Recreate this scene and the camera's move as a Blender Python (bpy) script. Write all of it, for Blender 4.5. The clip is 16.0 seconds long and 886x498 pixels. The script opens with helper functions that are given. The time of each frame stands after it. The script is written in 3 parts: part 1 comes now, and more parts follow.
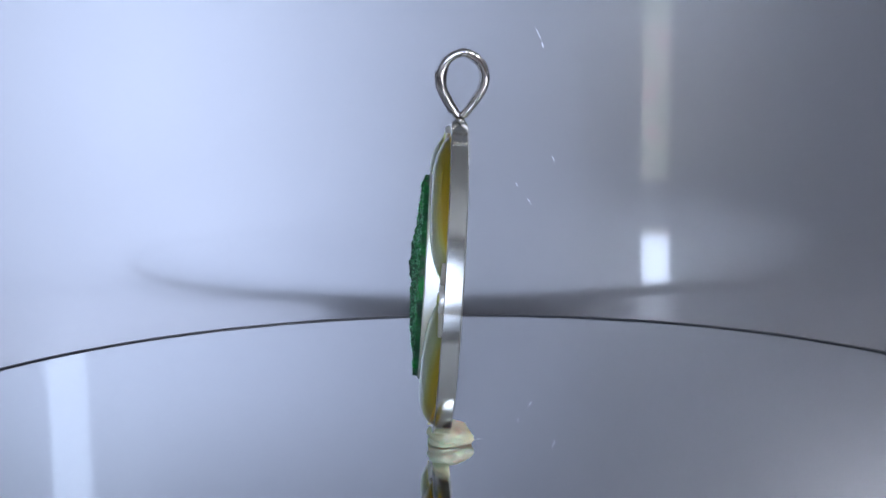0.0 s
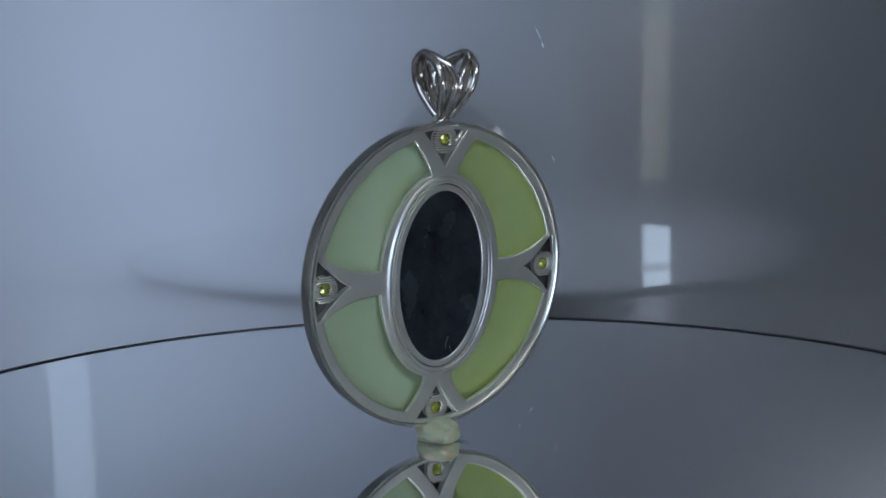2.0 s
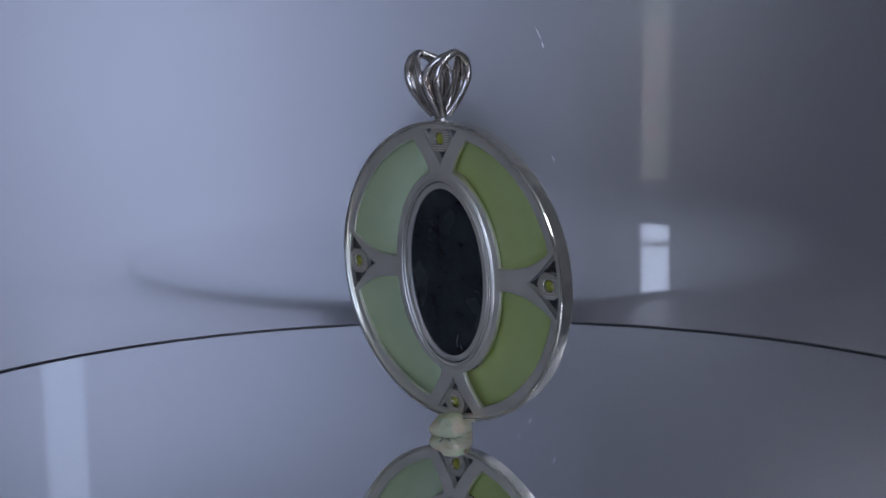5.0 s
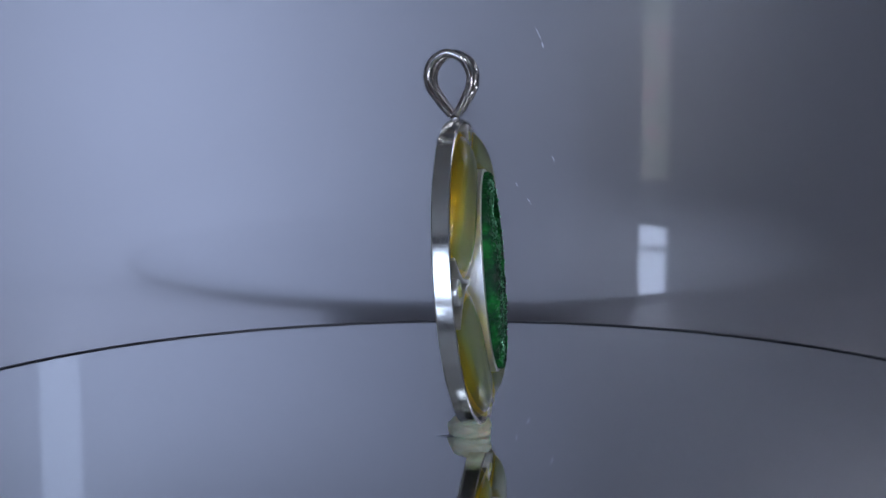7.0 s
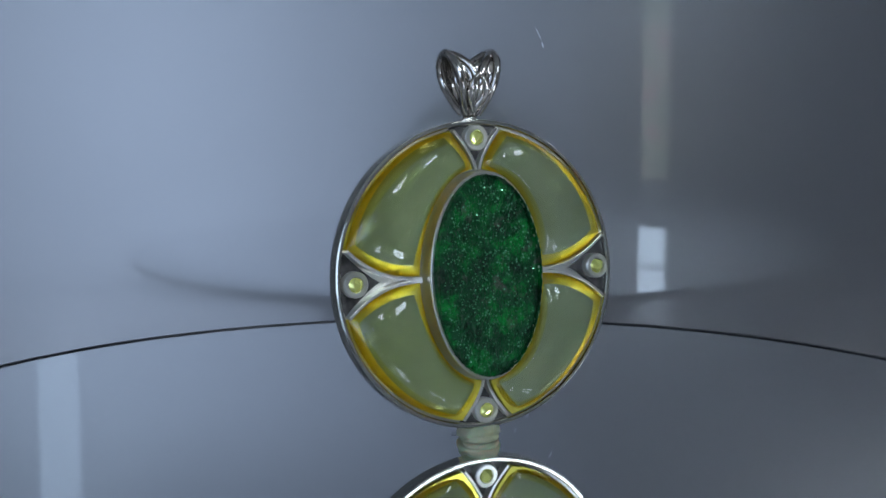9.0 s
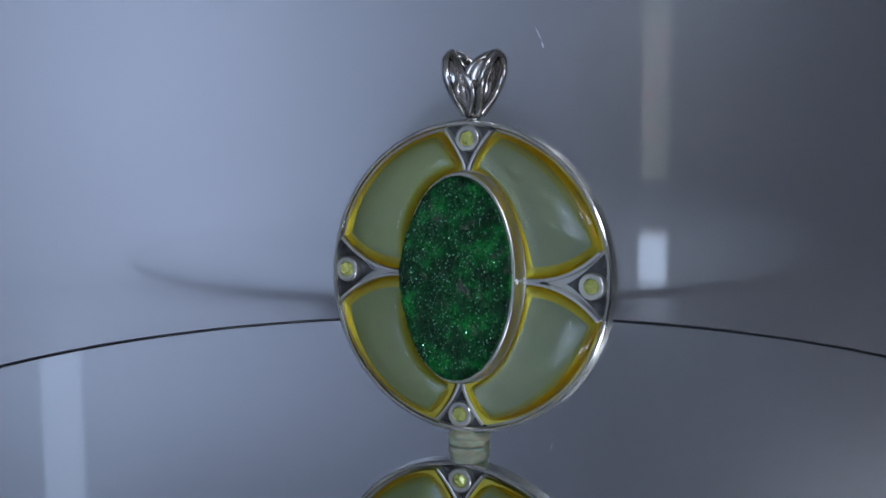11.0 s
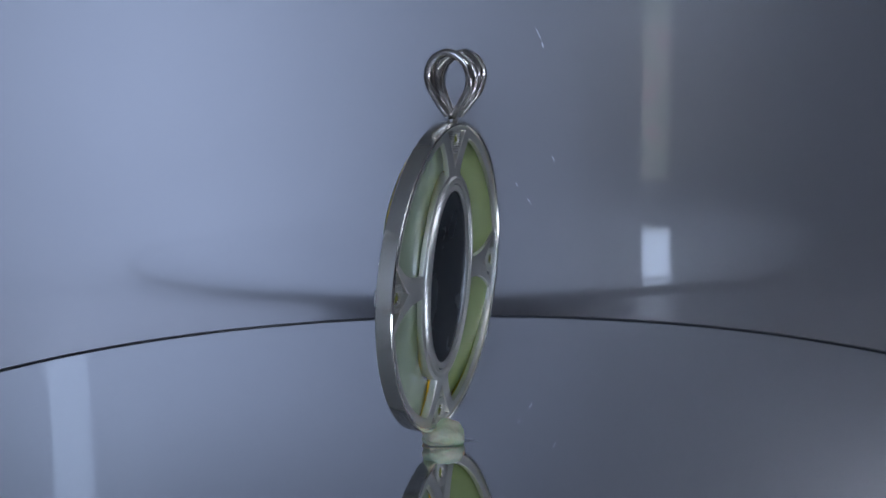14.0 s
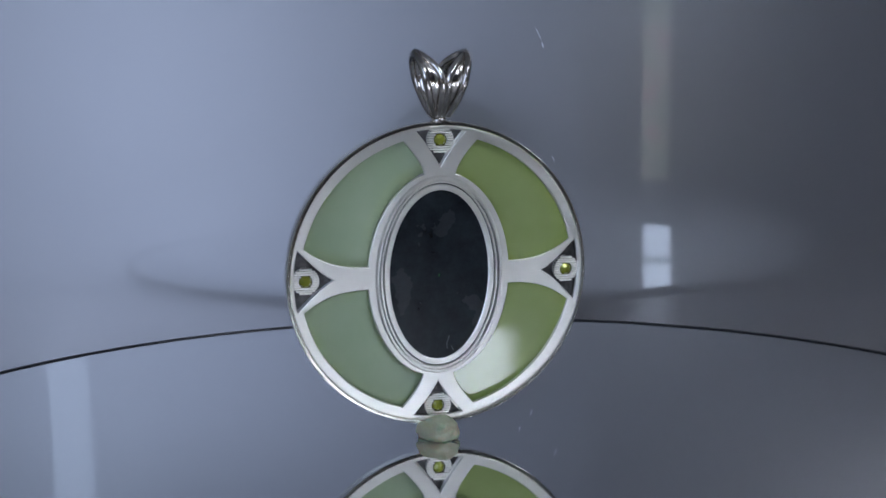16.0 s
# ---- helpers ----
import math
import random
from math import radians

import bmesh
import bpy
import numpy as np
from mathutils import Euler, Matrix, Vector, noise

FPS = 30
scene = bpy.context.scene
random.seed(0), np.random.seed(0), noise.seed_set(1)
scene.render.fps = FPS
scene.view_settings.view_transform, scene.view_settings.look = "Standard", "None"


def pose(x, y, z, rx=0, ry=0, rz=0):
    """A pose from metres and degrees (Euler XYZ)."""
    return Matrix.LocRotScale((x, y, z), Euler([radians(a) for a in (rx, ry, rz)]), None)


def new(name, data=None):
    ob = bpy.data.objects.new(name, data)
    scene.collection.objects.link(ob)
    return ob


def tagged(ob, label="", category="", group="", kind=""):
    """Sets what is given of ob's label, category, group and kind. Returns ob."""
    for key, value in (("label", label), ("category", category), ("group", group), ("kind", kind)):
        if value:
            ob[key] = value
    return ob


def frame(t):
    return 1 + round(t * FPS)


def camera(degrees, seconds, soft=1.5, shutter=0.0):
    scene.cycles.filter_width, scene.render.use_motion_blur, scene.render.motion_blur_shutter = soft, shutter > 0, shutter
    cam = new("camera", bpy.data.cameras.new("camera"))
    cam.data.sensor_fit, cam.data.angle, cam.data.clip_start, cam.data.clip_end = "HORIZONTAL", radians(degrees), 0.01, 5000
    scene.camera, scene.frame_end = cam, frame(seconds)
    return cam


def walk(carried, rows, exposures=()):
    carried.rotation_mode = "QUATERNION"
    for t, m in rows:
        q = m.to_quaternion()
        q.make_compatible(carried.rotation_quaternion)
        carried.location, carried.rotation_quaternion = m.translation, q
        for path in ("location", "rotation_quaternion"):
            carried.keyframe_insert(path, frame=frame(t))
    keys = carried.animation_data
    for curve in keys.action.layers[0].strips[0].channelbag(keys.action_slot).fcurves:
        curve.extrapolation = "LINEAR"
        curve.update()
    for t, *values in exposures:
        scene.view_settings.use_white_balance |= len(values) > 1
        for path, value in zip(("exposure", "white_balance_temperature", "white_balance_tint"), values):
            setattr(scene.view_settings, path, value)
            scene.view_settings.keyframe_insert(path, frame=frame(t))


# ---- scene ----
from mathutils.kdtree import KDTree

# ---------------------------------------------------------------- camera
MM = 0.001
EYE = Vector((0.0, -0.1954, 0.05296))
YAW, PITCH, ROLL = -0.0102, -0.1255, -0.0086      # radians: turn to the right, tilt up, lean
SPIN = math.degrees(0.4752)                       # degrees a second, clockwise from above

cam = camera(35.868, 16.0, soft=1.6)


def camera_pose():
    ahead = Vector((math.sin(YAW) * math.cos(PITCH), math.cos(YAW) * math.cos(PITCH), math.sin(PITCH)))
    right = Vector((math.cos(YAW), -math.sin(YAW), 0))
    up = right.cross(ahead)
    r = right * math.cos(ROLL) + up * math.sin(ROLL)
    u = up * math.cos(ROLL) - right * math.sin(ROLL)
    m = Matrix((r, u, -ahead)).transposed().to_4x4()
    m.translation = EYE
    return m


walk(cam, [(0, camera_pose()), (16, camera_pose())],
     [(0, 1.1, 6600, 10), (0.5, 0.95, 6600, 5), (1.0, 0.5, 6500, 4), (1.5, 0.12, 6500, 2), (2.5, 0.0, 6500, 5), (3.2, 0.0, 6600, 15), (7, 0.05, 6300, 14), (8, 0, 6400, 4),
      (9, 0.0, 6400, 1), (11, 0, 6300, 8), (12.5, 0.05, 6050, 14), (14, 0, 6200, 10), (15.2, 0.0, 6450, 6), (16, -0.05, 6500, 9)])


# ---------------------------------------------------------------- light
world = bpy.data.worlds.new("world")
scene.world = world
world.use_nodes = True
sky = world.node_tree.nodes.new("ShaderNodeTexSky")
sky.sky_type, sky.sun_disc = "NISHITA", False
sky.sun_elevation, sky.sun_rotation = radians(35), radians(200)
background = world.node_tree.nodes["Background"]
background.inputs["Strength"].default_value = 0.08
world.node_tree.links.new(sky.outputs["Color"], background.inputs["Color"])


# ---------------------------------------------------------------- materials
class Mat:
    """A node material with short ways to add nodes."""

    def __init__(self, name, **values):
        self.m = bpy.data.materials.new(name)
        self.m.use_nodes = True
        self.t = self.m.node_tree
        self.b = self.t.nodes["Principled BSDF"]
        self.set(**values)

    def set(self, **values):
        for key, v in values.items():
            s = self.b.inputs[key.replace("_", " ")]
            s.default_value = (*v, 1) if isinstance(v, tuple) and len(v) == 3 else v
        return self

    def node(self, kind, links=(), **values):
        n = self.t.nodes.new("ShaderNode" + kind)
        for k, v in values.items():
            n.inputs[k.replace("_", " ")].default_value = v
        for out, key in links:
            self.t.links.new(out, n.inputs[key])
        return n

    def coords(self, which="Object", scale=(1, 1, 1)):
        tc = self.node("TexCoord")
        mp = self.node("Mapping", [(tc.outputs[which], "Vector")])
        mp.inputs["Scale"].default_value = scale
        return mp.outputs["Vector"]

    def noise(self, scale, detail=4, vec=None, rough=0.5):
        n = self.node("TexNoise", [(vec or self.coords(), "Vector")], Scale=scale, Detail=detail, Roughness=rough)
        return n.outputs["Fac"]

    def ramp(self, fac, stops):
        n = self.node("ValToRGB", [(fac, "Fac")])
        e = n.color_ramp.elements
        while len(e) < len(stops):
            e.new(0.5)
        for el, (p, c) in zip(e, stops):
            el.position = p
            el.color = (*c, 1) if isinstance(c, tuple) else (c, c, c, 1)
        return n.outputs["Color"]

    def mix(self, fac, a, b, mode="MIX"):
        n = self.t.nodes.new("ShaderNodeMix")
        n.data_type, n.blend_type = "RGBA", mode
        for s, v in ((n.inputs[0], fac), (n.inputs[6], a), (n.inputs[7], b)):
            if isinstance(v, (int, float)):
                s.default_value = v
            elif isinstance(v, tuple):
                s.default_value = (*v, 1)
            else:
                self.t.links.new(v, s)
        return n.outputs[2]

    def into(self, out, key):
        self.t.links.new(out, self.b.inputs[key])
        return self

    def bump(self, height, strength, distance):
        n = self.node("Bump", [(height, "Height")], Strength=strength, Distance=distance)
        return self.into(n.outputs["Normal"], "Normal")


# dark silver whose colour stands in for shade in grooves and gem openings
shade_metal_mat = Mat("shaded_silver", Metallic=1.0, Roughness=0.5)
shade_metal_mat.into(shade_metal_mat.ramp(shade_metal_mat.noise(500, 5), [(0.35, (0.07, 0.068, 0.065)), (0.7, (0.22, 0.21, 0.20))]), "Base Color")

# glossy grey-white plastic sheet behind the turntable
panel_mat = Mat("glossy_panel", Roughness=0.25, IOR=2.15, Coat_Weight=0.48, Coat_Roughness=0.025, Coat_IOR=1.5)
panel_mat.into(panel_mat.ramp(panel_mat.noise(9, 5), [(0.3, (0.090, 0.090, 0.097)), (0.7, (0.106, 0.106, 0.112))]), "Base Color")
panel_mat.bump(panel_mat.noise(14, 2), 0.02, 0.002)

# mirrored platter
mirror_mat = Mat("mirror", Metallic=1.0, Base_Color=(0.86, 0.87, 0.885))
mirror_mat.into(mirror_mat.ramp(mirror_mat.noise(60, 6), [(0.35, 0.012), (0.75, 0.05)]), "Roughness")

rim_mat = Mat("dark_rim", Roughness=0.45, Base_Color=(0.012, 0.013, 0.018))
rim_mat.bump(rim_mat.noise(900), 0.2, 0.0002)

# worn silver, matt where it was filed, with tarnish in the hollows of the grain
silver_mat = Mat("silver", Metallic=1.0)
v = silver_mat.coords()
sheen = silver_mat.ramp(silver_mat.noise(120, 3, v, 0.5), [(0.3, (0.86, 0.84, 0.76)), (0.6, (0.94, 0.92, 0.84))])
worn = silver_mat.ramp(silver_mat.noise(210, 9, v, 0.72), [(0.64, 0.0), (0.80, 1.0)])
silver_mat.into(silver_mat.mix(worn, sheen, (0.70, 0.67, 0.61)), "Base Color")
silver_mat.into(silver_mat.ramp(silver_mat.noise(900, 4, v), [(0.3, 0.31), (0.7, 0.39)]), "Roughness")

bail_mat = Mat("tarnished_silver", Metallic=1.0)
v = bail_mat.coords()
bail_mat.into(bail_mat.ramp(bail_mat.noise(400, 4, v), [(0.35, (0.50, 0.46, 0.41)), (0.6, (0.72, 0.68, 0.63))]), "Base Color")
bail_mat.into(bail_mat.ramp(bail_mat.noise(900, 4, v), [(0.3, 0.11), (0.7, 0.18)]), "Roughness")

polish_mat = Mat("polished_silver", Metallic=1.0, Base_Color=(0.87, 0.85, 0.75))
v = polish_mat.coords()
polish_mat.into(polish_mat.ramp(polish_mat.noise(900, 5, v), [(0.3, 0.13), (0.75, 0.19)]), "Roughness")


def stone_material(name, clear, flank, girdle):
    """The clear crown of a cabochon. Gold where it turns down steeply to the girdle imitates light through thicker
    stone.
    """
    m = Mat(name, Roughness=0.02, IOR=1.5, Transmission_Weight=0.94)
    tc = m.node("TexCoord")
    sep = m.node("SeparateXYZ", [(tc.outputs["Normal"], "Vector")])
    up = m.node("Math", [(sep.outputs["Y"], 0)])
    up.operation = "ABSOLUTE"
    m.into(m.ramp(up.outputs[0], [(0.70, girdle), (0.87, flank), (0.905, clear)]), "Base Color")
    m.bump(m.noise(90, 2, m.coords()), 0.03, 0.0005)
    return m


def bed_material(name, pale, deep):
    """The cloudy flat underside of a cabochon."""
    m = Mat(name, Roughness=0.3, IOR=1.5, Transmission_Weight=0.35, Coat_Weight=0.8, Coat_IOR=1.5, Coat_Roughness=0.045)
    m.into(m.ramp(m.noise(120, 4, m.coords()), [(0.3, deep), (0.7, pale)]), "Base Color")
    m.bump(m.noise(160, 3, m.coords()), 0.06, 0.0005)
    return m


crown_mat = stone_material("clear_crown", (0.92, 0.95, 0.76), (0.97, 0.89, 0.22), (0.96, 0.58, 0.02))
# gold of the walls and ledge stands in for reflections inside the stone
inner_gold_mat = Mat("inner_gold", Roughness=0.28, Metallic=0.55)
inner_gold_mat.into(inner_gold_mat.ramp(inner_gold_mat.noise(300, 4), [(0.3, (0.92, 0.74, 0.05)), (0.7, (1.0, 0.92, 0.16))]), "Base Color")
inner_gold_mat.bump(inner_gold_mat.noise(700, 4), 0.35, 0.0004)
lemon_mat = bed_material("lemon_chalcedony", (0.52, 0.63, 0.38), (0.45, 0.58, 0.32))
olive_mat = bed_material("olive_chalcedony", (0.47, 0.58, 0.20), (0.39, 0.50, 0.14))

# green crystal crust
druzy_mat = Mat("green_druzy", IOR=1.6, Specular_IOR_Level=0.22)
v = druzy_mat.coords()
tone = druzy_mat.ramp(druzy_mat.noise(210, 7, v, 0.68), [(0.36, (0.004, 0.024, 0.009)), (0.50, (0.004, 0.075, 0.017)), (0.66, (0.008, 0.25, 0.033))])
fleck = druzy_mat.ramp(druzy_mat.noise(330, 3, v), [(0.62, 0.0), (0.74, 1.0)])
druzy_mat.into(druzy_mat.mix(fleck, tone, (0.11, 0.11, 0.09)), "Base Color")
druzy_mat.into(druzy_mat.ramp(druzy_mat.noise(1900, 1, v), [(0.3, 0.3), (0.6, 0.6)]), "Roughness")

crystal_mat = Mat("green_crystal", Metallic=0.5, Roughness=0.1, Base_Color=(0.22, 0.58, 0.32))

# polished dark back of the same stone
dark_mat = Mat("dark_stone", IOR=1.5, Specular_IOR_Level=0.3)
v = dark_mat.coords()
dark_mat.into(dark_mat.ramp(dark_mat.noise(260, 6, v, 0.7), [(0.35, (0.006, 0.008, 0.010)), (0.75, (0.030, 0.038, 0.042))]), "Base Color")
dark_mat.into(dark_mat.ramp(dark_mat.noise(120, 5, v), [(0.25, 0.20), (0.8, 0.32)]), "Roughness")
scrap_mat = Mat("putty_smear", Roughness=0.4, Base_Color=(0.16, 0.17, 0.17))
scratch_mat = Mat("scratch", Roughness=0.6, Base_Color=(0.16, 0.18, 0.19))

gem_mat = Mat("yellow_gem", Roughness=0.05, IOR=1.75, Metallic=0.45, Base_Color=(0.95, 0.97, 0.26), Coat_Weight=1.0)
gem_back_mat = Mat("gem_pavilion", Roughness=0.06, IOR=1.7, Metallic=0.3, Base_Color=(0.36, 0.38, 0.04), Coat_Weight=0.6)

putty_mat = Mat("putty", Roughness=0.55, Subsurface_Weight=0.35, Subsurface_Scale=0.002)
putty_mat.into(putty_mat.ramp(putty_mat.noise(280, 5), [(0.3, (0.44, 0.46, 0.29)), (0.7, (0.58, 0.59, 0.41))]), "Base Color")
putty_mat.bump(putty_mat.noise(500, 5), 0.3, 0.0004)

paint_mat = Mat("wall_paint", Roughness=0.8)
paint_mat.into(paint_mat.ramp(paint_mat.noise(3, 5), [(0.3, (0.40, 0.40, 0.40)), (0.7, (0.46, 0.46, 0.45))]), "Base Color")
# darkened copy of the wall paint, so the panel reflects a dimmer room
dimmed_wall_mat = Mat("dimmed_wall", Roughness=0.8)
dimmed_wall_mat.into(dimmed_wall_mat.ramp(dimmed_wall_mat.noise(3, 5), [(0.3, (0.115, 0.115, 0.13)), (0.7, (0.145, 0.145, 0.158))]), "Base Color")
# made-up table finish, reflective to brighten the panel's lower left
satin_mat = Mat("satin_metal", Roughness=0.22, Metallic=1.0)
satin_mat.into(satin_mat.ramp(satin_mat.noise(20, 5), [(0.3, (0.76, 0.73, 0.72)), (0.7, (0.82, 0.79, 0.78))]), "Base Color")
wood_mat = Mat("table_wood", Roughness=0.5)
wood_mat.into(wood_mat.ramp(wood_mat.noise(6, 6, wood_mat.coords(scale=(1, 9, 9))), [(0.3, (0.14, 0.10, 0.07)), (0.7, (0.25, 0.18, 0.12))]), "Base Color")
frame_mat = Mat("window_frame", Roughness=0.4, Base_Color=(0.7, 0.7, 0.7))
base_mat = Mat("pale_plastic", Roughness=0.2, IOR=1.6, Base_Color=(0.86, 0.82, 0.81))


def glow(name, colour, strength):
    return Mat(name, Base_Color=(0, 0, 0), Roughness=1.0, Specular_IOR_Level=0.0, Emission_Color=colour, Emission_Strength=strength)


sky_slit_mat = glow("sky_slit", (0.70, 0.87, 1.2), 7.5)
sky_right_mat = glow("sky_right", (0.74, 0.88, 1.16), 18.0)
sky_flash_mat = glow("sky_high", (0.84, 0.90, 1.06), 16.0)
sky_east_mat = glow("sky_east", (0.82, 0.90, 1.10), 16.0)
garden_mat = Mat("garden", Base_Color=(0, 0, 0), Roughness=1.0, Specular_IOR_Level=0.0, Emission_Strength=5.2)
garden_mat.into(garden_mat.ramp(garden_mat.noise(14, 5), [(0.38, (0.22, 0.30, 0.22)), (0.46, (0.50, 0.56, 0.44)), (0.54, (0.62, 0.60, 0.58)), (0.60, (0.66, 0.30, 0.34))]), "Emission Color")

# added frosted blind; the soft bright patch is painted into its emission
blind_mat = Mat("glow_blind", Base_Color=(0, 0, 0), Roughness=1.0, Specular_IOR_Level=0.0, Emission_Color=(0.70, 0.85, 1.24))
geo = blind_mat.node("TexCoord")
mp = blind_mat.node("Mapping", [(geo.outputs["Object"], "Vector")])
mp.inputs["Location"].default_value, mp.inputs["Scale"].default_value = (0.80 / 1.3, 0, 0.05 / 2.6), (1 / 1.3, 0, 1 / 2.6)
ball = blind_mat.node("TexGradient", [(mp.outputs["Vector"], "Vector")])
ball.gradient_type = "SPHERICAL"
lvl = blind_mat.ramp(ball.outputs["Fac"], [(0.0, 0.46), (0.115, 0.64), (0.31, 1.06), (0.5, 1.62), (0.715, 2.5), (1.0, 3.7)])
sep = blind_mat.node("SeparateXYZ", [(geo.outputs["Object"], "Vector")])
# brightness painted by height, dimmed at the foot and top to weaken reflections
height_share = blind_mat.node("MapRange", [(sep.outputs["Z"], "Value")], From_Min=-0.66, From_Max=1.6)
height_level = blind_mat.ramp(height_share.outputs["Result"], [(0.0, 0.30), (0.05, 0.40), (0.11, 1.05), (0.30, 1.0), (0.47, 0.96), (0.58, 1.06), (0.68, 1.06), (0.77, 0.60), (0.84, 0.30)])
both = blind_mat.mix(1.0, lvl, height_level, "MULTIPLY")
# painted step in brightness across the width
across = blind_mat.node("MapRange", [(sep.outputs["X"], "Value")], From_Min=-2.05, From_Max=0.345)
level_step = blind_mat.ramp(across.outputs["Result"], [(0.0, 1.0), (0.672, 1.0), (0.678, 0.92), (1.0, 0.92)])
blind_mat.into(blind_mat.mix(1.0, both, level_step, "MULTIPLY"), "Emission Strength")


# ---------------------------------------------------------------- mesh helpers
def link(name, bm, material, parent=None, label="", smooth=True, angle=22):
    me = bpy.data.meshes.new(name)
    bmesh.ops.recalc_face_normals(bm, faces=bm.faces)
    if bm.calc_volume(signed=True) < 0:
        bmesh.ops.reverse_faces(bm, faces=bm.faces[:])
    bm.normal_update()
    limit = radians(angle)
    for f in bm.faces:
        f.smooth = smooth
    if smooth:
        for e in bm.edges:
            if len(e.link_faces) == 2 and e.calc_face_angle(0) > limit:
                e.smooth = False
    bm.to_mesh(me)
    bm.free()
    for m in material if isinstance(material, (list, tuple)) else [material]:
        me.materials.append(m.m)
    ob = new(name, me)
    if parent:
        ob.parent = parent
    return tagged(ob, label)


part = link


def box_into(bm, lo, hi, bevel=0.0):
    g = bmesh.ops.create_cube(bm, size=1)
    vs = g["verts"]
    for v in vs:
        v.co = Vector([l + (h - l) * (c + 0.5) for l, h, c in zip(lo, hi, v.co)])
    if bevel:
        es = list({e for v in vs for e in v.link_edges})
        bmesh.ops.bevel(bm, geom=es, offset=bevel, segments=2, affect="EDGES", profile=0.6)


def box(name, lo, hi, material, parent=None, label="", bevel=0.0):
    bm = bmesh.new()
    box_into(bm, lo, hi, bevel)
    return link(name, bm, material, parent, label, smooth=False)


def plate(loops, b0, b1, bevel=0.0):
    """A flat sheet with holes in the (a, c) plane, from depth b0 to b1."""
    bm = bmesh.new()
    for loop in loops:
        vs = [bm.verts.new((a, b0, c)) for a, c in loop]
        for i in range(len(vs)):
            bm.edges.new((vs[i - 1], vs[i]))
    bmesh.ops.triangle_fill(bm, use_beauty=True, use_dissolve=False, edges=bm.edges[:], normal=(0, -1, 0))
    flat = bm.faces[:]
    g = bmesh.ops.extrude_face_region(bm, geom=flat)
    for v in g["geom"]:
        if isinstance(v, bmesh.types.BMVert):
            v.co.y = b1
    if bevel:
        bmesh.ops.recalc_face_normals(bm, faces=bm.faces)
        es = [e for e in bm.edges if len(e.link_faces) == 2 and e.calc_face_angle(0) > 1.2 and abs(e.verts[0].co.y - e.verts[1].co.y) < 1e-7]
        bmesh.ops.bevel(bm, geom=es, offset=bevel, segments=2, affect="EDGES", profile=0.5, clamp_overlap=True)
    return bm


def lathe(profile, sa=1.0, sc=1.0, n=96, grow=None):
    """Turns (radius, depth) pairs about the depth axis; radii are scaled to an oval, or grown from one."""
    bm = bmesh.new()
    rings = []
    for r, b in profile:
        ring = []
        for i in range(n):
            t = 2 * math.pi * i / n
            ra, rc = (grow[0] + r, grow[1] + r) if grow else (sa * r, sc * r)
            ring.append(bm.verts.new((ra * math.cos(t), b, rc * math.sin(t))))
        rings.append(ring)
    for p, q in zip(rings, rings[1:] + rings[:1]):
        for i in range(n):
            bm.faces.new((p[i - 1], p[i], q[i], q[i - 1]))
    return bm


def tube_into(bm, path, radius, n=10, closed=False, flat=1.0):
    """A round wire along a path; radius may be a list."""
    path = [Vector(p) for p in path]
    rings, side = [], None
    for i, p in enumerate(path):
        before = path[i - 1] if i or closed else p
        after = path[(i + 1) % len(path)] if i < len(path) - 1 or closed else p
        d = (after - before).normalized()
        if side is None:
            side = d.orthogonal().normalized()
        side = (side - d * side.dot(d)).normalized()
        other = d.cross(side)
        r = radius[i] if isinstance(radius, (list, tuple)) else radius
        rings.append([bm.verts.new(p + r * (math.cos(2 * math.pi * k / n) * side + flat * math.sin(2 * math.pi * k / n) * other)) for k in range(n)])
    pairs = list(zip(rings, rings[1:])) + ([(rings[-1], rings[0])] if closed else [])
    for p, q in pairs:
        shift = 0
        if closed and q is rings[0]:
            shift = min(range(n), key=lambda s: sum((p[k].co - q[(k + s) % n].co).length for k in range(n)))
        for k in range(n):
            bm.faces.new((p[k - 1], p[k], q[(k + shift) % n], q[(k - 1 + shift) % n]))
    if not closed:
        bm.faces.new(rings[0])
        bm.faces.new(rings[-1][::-1])


def arc(r, t0, t1, n, rc=None):
    rc = rc or r
    return [(r * math.cos(t0 + (t1 - t0) * i / n), rc * math.sin(t0 + (t1 - t0) * i / n)) for i in range(n + 1)]


# ---------------------------------------------------------------- the room
RX, RS, RN, FLOOR, TOP = 2.2, -3.0, 1.6, -0.78, 2.1
# openings in the wall behind the camera: (x0, x1, z0, z1)
WINDOWS = [(-2.05, 0.345, -0.66, 1.60), (0.458, 0.548, -0.22, 0.57), (1.06, 1.60, 1.36, 2.02)]
EAST = (-2.60, -1.45, 1.40, 2.0)                 # the opening in the wall to the right: y0, y1, z0, z1


